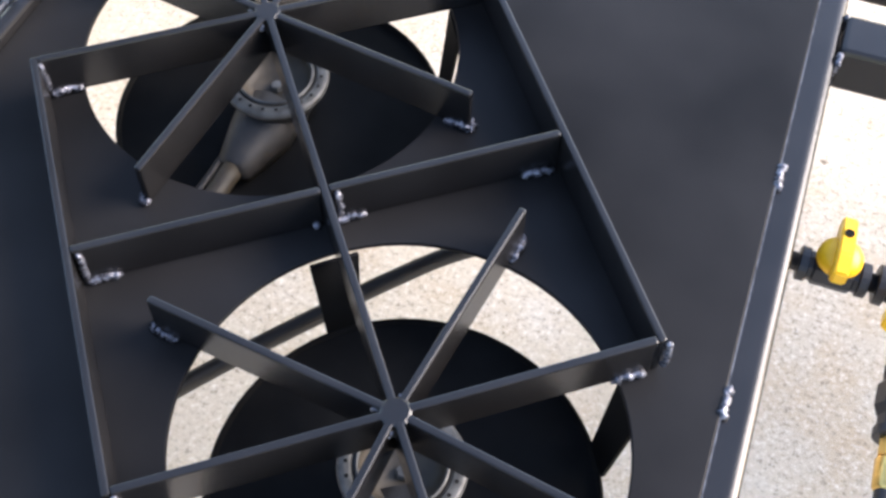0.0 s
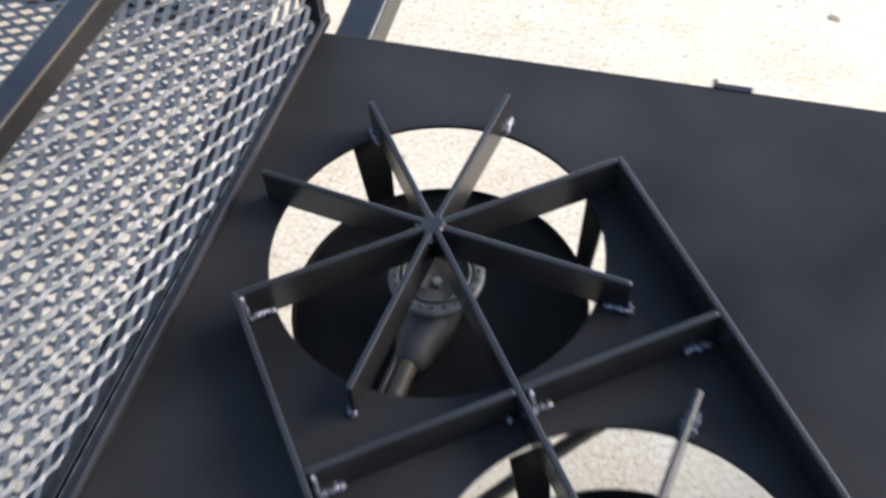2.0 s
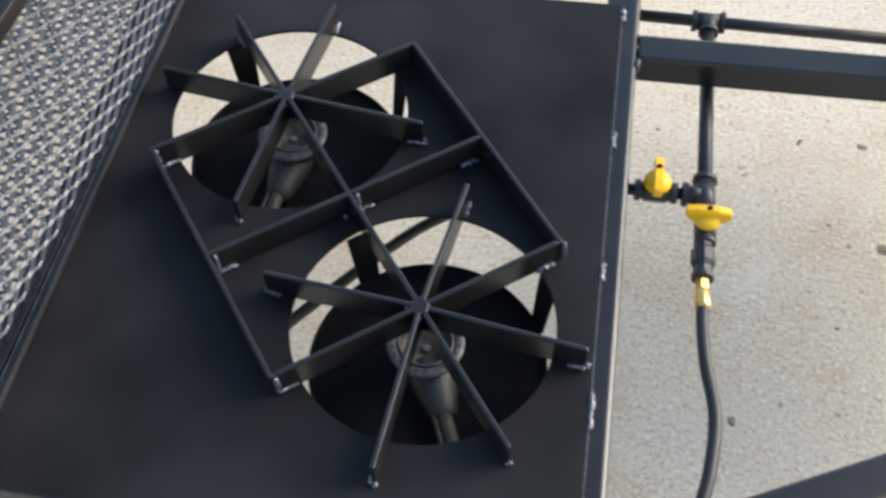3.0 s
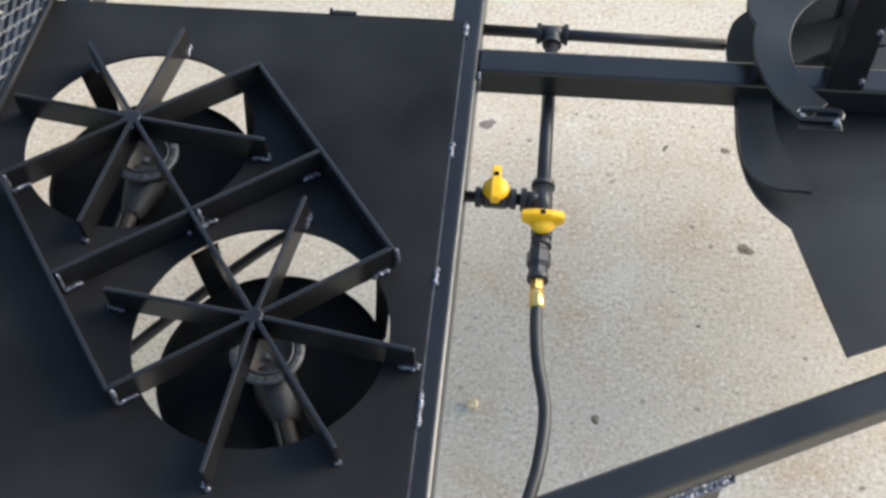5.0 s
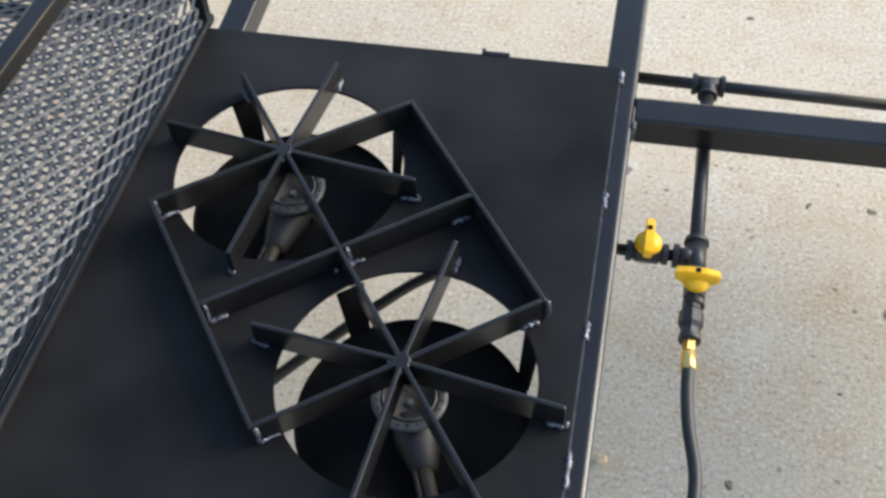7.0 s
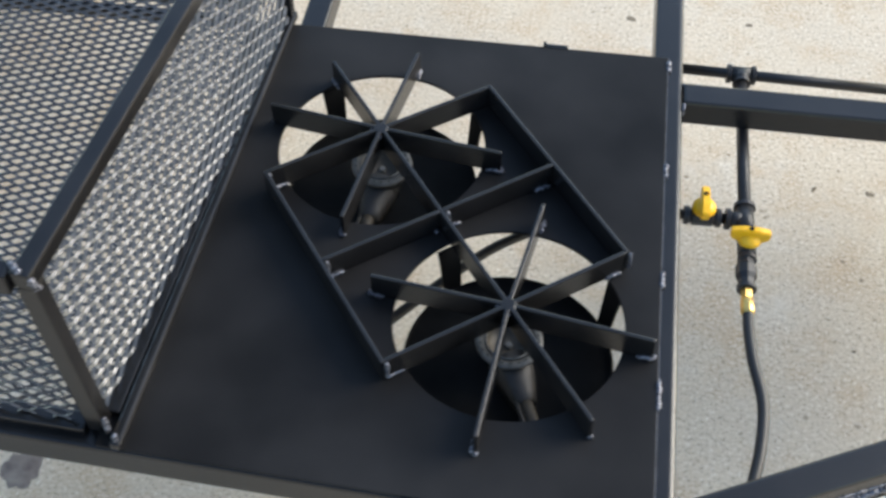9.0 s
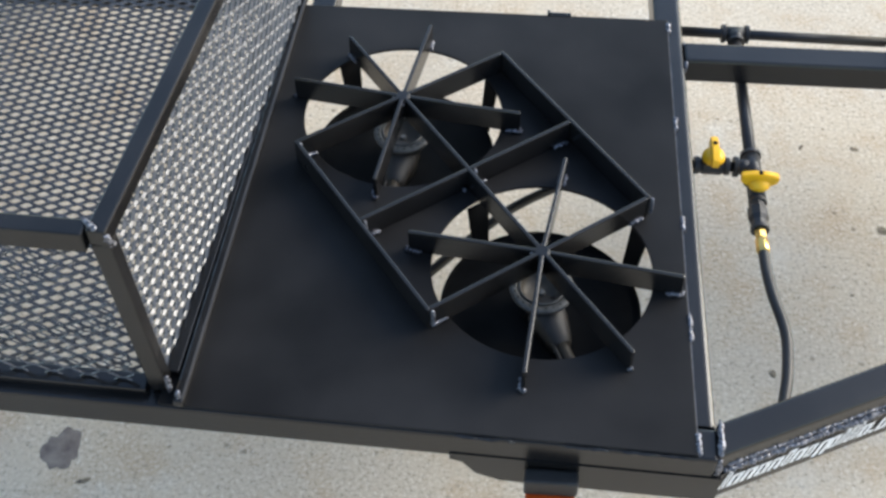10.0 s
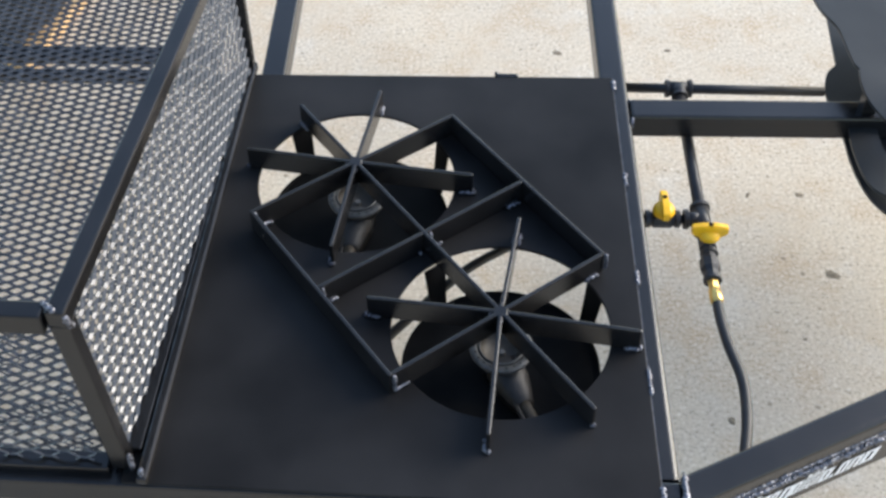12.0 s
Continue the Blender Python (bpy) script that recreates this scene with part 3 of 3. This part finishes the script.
part("pipe_drop", sweep([(PX, 0.99, Z), (PX, 0.575, Z)], 0.0107, 20), PIPE, pipe, smooth=True)
part("tee", sweep([(PX - 0.024, 0.99, Z), (PX + 0.024, 0.989, Z)], 0.0145, 20), PIPE, pipe, smooth=True)
for s_ in (-1, 1):
    ring_on((PX + 0.022 * s_, 0.99, Z), (1, 0, 0), 0.0175, 0.008, PIPE, pipe)
part("tee_branch", sweep([(PX, 0.99, Z + 0.004), (PX, 0.965, Z)], 0.014, 20), PIPE, pipe, smooth=True)
ring_on((PX, 0.966, Z), (0, 1, 0), 0.016, 0.008, PIPE, pipe)
part("tee", sweep([(PX, 0.668, Z), (PX, 0.606, Z)], 0.0152, 20), PIPE, pipe, smooth=True)
ring_on((PX, 0.665, Z), (0, 1, 0), 0.0178, 0.009, PIPE, pipe)
ring_on((PX, 0.608, Z), (0, 1, 0), 0.0178, 0.009, PIPE, pipe)
part("tee_branch", sweep([(PX, 0.637, Z), (PX - 0.03, 0.637, Z)], 0.0135, 20), PIPE, pipe, smooth=True)
ring_on((PX - 0.028, 0.637, Z), (1, 0, 0), 0.0178, 0.009, PIPE, pipe)
part("nipple", sweep([(PX - 0.03, 0.637, Z), (0.625, 0.637, Z)], 0.0085, 16), PIPE, pipe, smooth=True)


def gas_valve(centre, along, spin, label):
    """Black valve body along an axis, with a domed yellow wing handle on top."""
    c, d = Vector(centre), Vector(along).normalized()
    v = thing("gas_valve", label, "valve", centre, "gas valves")
    part("body", sweep([c - d * 0.026, c - d * 0.018, c - d * 0.016, c + d * 0.016, c + d * 0.018, c + d * 0.026], [0.013, 0.013, 0.0155, 0.0155, 0.013, 0.013], 8), PIPE, v)
    for s_ in (-1, 1):
        ring_on(c + d * 0.026 * s_, d, 0.0155, 0.009, PIPE, v)
    h = part("handle", lathe([(0.0, 0.016), (0.0175, 0.016), (0.0198, 0.02), (0.0193, 0.025), (0.0155, 0.031), (0.008, 0.034), (0, 0.0345)], centre, 28), YELLOW, v, "yellow domed handle", smooth=True)
    bm = bmesh.new()
    prof = [(-0.031, 0.026), (-0.031, 0.041), (-0.012, 0.045), (0.012, 0.045), (0.031, 0.041), (0.031, 0.026), (0.019, 0.018), (-0.019, 0.018)]
    m = Matrix.Translation(centre) @ Matrix.Rotation(spin, 4, "Z")
    a = [bm.verts.new(m @ Vector((x, -0.0065, z))) for x, z in prof]
    b_ = [bm.verts.new(m @ Vector((x, 0.0065, z))) for x, z in prof]
    bm.faces.new(a)
    bm.faces.new(b_[::-1])
    for k in range(len(prof)):
        bm.faces.new((a[k], b_[k], b_[(k + 1) % len(prof)], a[(k + 1) % len(prof)]))
    bmesh.ops.recalc_face_normals(bm, faces=bm.faces)
    bmesh.ops.bevel(bm, geom=list(bm.edges), offset=0.0018, segments=2, affect="EDGES")
    wing = part("wing", bm, YELLOW, h)
    screw = m @ Vector((0.01 if spin else 0.0, 0, 0.0447))
    part("screw", lathe([(0, 0.0012), (0.0042, 0.0012), (0.0042, 0)], screw, 12), SOOT, h, "small dark screw")
    return v


gas_valve((0.672, 0.637, Z), (1, 0, 0), radians(90), "black gas valve with yellow handle turned across the pipe")
gas_valve((PX + 0.002, 0.582, Z), (0, 1, 0), radians(0), "black gas valve with yellow handle, above the hose")
part("adapter", sweep([(PX, 0.555, Z), (PX, 0.545, Z), (PX, 0.54, Z), (PX, 0.52, Z), (PX, 0.512, Z), (PX, 0.50, Z)], [0.0135, 0.0135, 0.017, 0.0175, 0.0135, 0.0135], 8), PIPE, pipe)
ring_on((PX, 0.497, Z), (0, 1, 0), 0.0155, 0.008, PIPE, pipe)
hose = thing("gas_hose", "black rubber gas hose with a brass end fitting", "hose", (0.746, 0.42, Z))
part("brass_nut", sweep([(PX, 0.496, Z), (PX, 0.476, Z)], 0.0098, 6), BRASS, hose, "brass hexagon nut")
part("ferrule", sweep([(PX, 0.477, Z), (PX, 0.473, Z), (PX + 0.001, 0.45, Z), (PX + 0.001, 0.446, Z)], [0.0075, 0.0105, 0.0108, 0.0085], 20), BRASS, hose, "crimped brass ferrule", smooth=True)
part("hose_line", sweep(curve([(PX + 0.001, 0.45, Z), (0.743, 0.41, Z), (0.748, 0.36, Z), (0.761, 0.29, Z - 0.003), (0.757, 0.22, Z - 0.008), (0.745, 0.16, Z - 0.012), (0.738, 0.12, Z - 0.012), (0.742, 0.098, Z - 0.008)]), 0.0088, 16), RUBBER, hose, smooth=True)

# ---- tank holder on the tongue ----
holder = thing("tank_holder", "black steel gas-tank holder of cut plate rings", "tank holder", (1.24, 0.86, P - 0.06))


def slab(points, z0, z1):
    bm = bmesh.new()
    a = [bm.verts.new((x, y, z0)) for x, y in points]
    f = bm.faces.new(a)
    r = bmesh.ops.extrude_face_region(bm, geom=[f])
    bmesh.ops.translate(bm, vec=(0, 0, z1 - z0), verts=[v for v in r["geom"] if isinstance(v, bmesh.types.BMVert)])
    return bm


def arc(cx, cy, r, a0, a1, n=20):
    return [(cx + r * math.cos(radians(a0 + (a1 - a0) * k / n)), cy + r * math.sin(radians(a0 + (a1 - a0) * k / n))) for k in range(n + 1)]


floor_line = [tuple(p)[:2] for p in curve([(1.06, 1.06, 0), (1.036, 1.03, 0), (1.023, 0.98, 0), (1.024, 0.93, 0), (1.032, 0.89, 0)], 5)] + [(1.03, 0.84)] + [tuple(p)[:2] for p in curve([(1.029, 0.79, 0), (1.032, 0.745, 0), (1.043, 0.69, 0), (1.066, 0.648, 0), (1.1, 0.612, 0)], 5)]
part("floor_plate", slab(floor_line + [(1.134, 0.485), (1.158, 0.40), (1.75, 0.66), (1.75, 1.3), (1.08, 1.3)], P - 0.06, P - 0.0545), HOLDER_BLACK, holder)
CX, CY = 1.245, 0.865
outer = [tuple(p)[:2] for p in curve([(1.04, 0.9, 0), (1.03, 0.83, 0), (1.026, 0.78, 0), (1.033, 0.7, 0), (1.064, 0.661, 0), (1.126, 0.654, 0)], 6)]
inner = [tuple(p)[:2] for p in curve([(1.123, 0.661, 0), (1.099, 0.715, 0), (1.083, 0.766, 0), (1.081, 0.826, 0), (1.09, 0.9, 0)], 6)]
part("lower_ring", slab(outer + inner, P - 0.03, P - 0.024), HOLDER_BLACK, holder)
part("ring_spacer", sweep([(1.07, 0.735, P - 0.055), (1.07, 0.735, P - 0.03)], 0.01, 12), BLACK, holder)
back = [tuple(p)[:2] for p in curve([(1.04, 0.93, 0), (1.037, 0.98, 0), (1.032, 1.04, 0), (1.012, 1.09, 0), (1.004, 1.15, 0), (1.01, 1.25, 0)], 5)]
ring = part("upper_ring", slab(back[::-1] + arc(CX, CY, 0.204, 166, 226, 18) + arc(CX, CY, 0.15, 226, 70, 36) + [(1.33, 1.25)], P + 0.047, P + 0.053), HOLDER_BLACK, holder)
edge = ring.modifiers.new("edge", "BEVEL")
edge.width, edge.segments, edge.limit_method = 0.0014, 2, "ANGLE"
part("ring_leg", box((1.05, 0.85, P - 0.003), (1.075, 0.877, P + 0.047), 0.002), BLACK, holder)
part("ring_leg", box((1.2, 1.03, P - 0.055), (1.225, 1.055, P + 0.047), 0.002), BLACK, holder)
loop = [(1.146 + 0.009 * math.cos(radians(w)), 0.7265 + 0.009 * math.sin(radians(w)), P + 0.06) for w in range(-90, 91, 18)] + [(1.1 - 0.009 * math.sin(radians(w)), 0.7265 + 0.009 * math.cos(radians(w)), P + 0.06) for w in range(0, 181, 18)]
latch = part("latch", sweep(loop + loop[:2], 0.0042, 10), BLACK, holder, "painted steel latch loop", smooth=True)
part("latch_plate", box((1.092, 0.701, P + 0.052), (1.154, 0.716, P + 0.0565), 0.0015), BLACK, latch)
for x, y in ((1.098, 0.7215), (1.146, 0.7135)):
    part("latch_pin", lathe([(0.0055, 0), (0.0055, 0.006), (0.003, 0.009), (0, 0.009)], (x, y, P + 0.056), 12), WELD, latch)
rear = [(1.125, 0.912), (1.153, 0.932), (1.191, 0.952), (1.229, 0.961), (1.267, 0.965), (1.267, 1.03), (1.18, 1.02), (1.11, 0.98), (1.085, 0.925)]
part("lower_ring", slab(rear, P - 0.03, P - 0.024), HOLDER_BLACK, holder)
post = thing("jack_post", "square black jack post standing on the tongue bar", "post", (1.185, 0.8635, P))
part("post", box((1.158, 0.839, P - 0.002), (1.212, 0.888, P + 0.3), 0.004), BLACK, post)
for dx, dz in ((0.046, 0.02), (0.046, 0.12)):
    part("bolt", lathe([(0.005, 0), (0.005, 0.004), (0.003, 0.006), (0, 0.006)], (0, 0, 0), 6), WELD, post).matrix_local = Matrix.Translation((1.158 + dx - 1.185, 0.838 - 0.8635, dz)) @ Matrix.Rotation(radians(90), 4, "X")

# ---- beyond the basket ----
wheel = part("wheel", lathe([(0, -0.05), (0.05, -0.05), (0.05, 0.05), (0, 0.05)], (0, 0, 0), 24), BLACK, trailer, "black rubber tyre on a dark rim")
wheel.data.transform(Matrix.Translation((-0.95, 1.75, 0.31)) @ Matrix.Rotation(radians(90), 4, "X"))
tread = [(0.19, -0.085), (0.25, -0.1), (0.295, -0.09), (0.31, -0.06), (0.31, 0.06), (0.295, 0.09), (0.25, 0.1), (0.19, 0.085), (0.19, -0.085)]
for name, prof, mat in (("tyre", tread, TYRE), ("rim", [(0, -0.02), (0.06, -0.04), (0.17, -0.05), (0.188, -0.08), (0.188, 0.08), (0.17, 0.05), (0, 0.04)], BLACK)):
    b = lathe(prof, (0, 0, 0), 48)
    b.transform(Matrix.Translation((-0.95, 1.75, 0.31)) @ Matrix.Rotation(radians(90), 4, "X"))
    part(name, b, mat, wheel, smooth=name == "tyre")
plank = part("plank", box((-0.03, -0.4, 0), (0.03, 0.4, 0.035), 0.003, Matrix.Translation((-0.72, 1.95, 0)) @ Matrix.Rotation(radians(-14), 4, "Z")), WOOD)
tagged(plank, "pale sawn timber plank lying on the concrete", "plank")
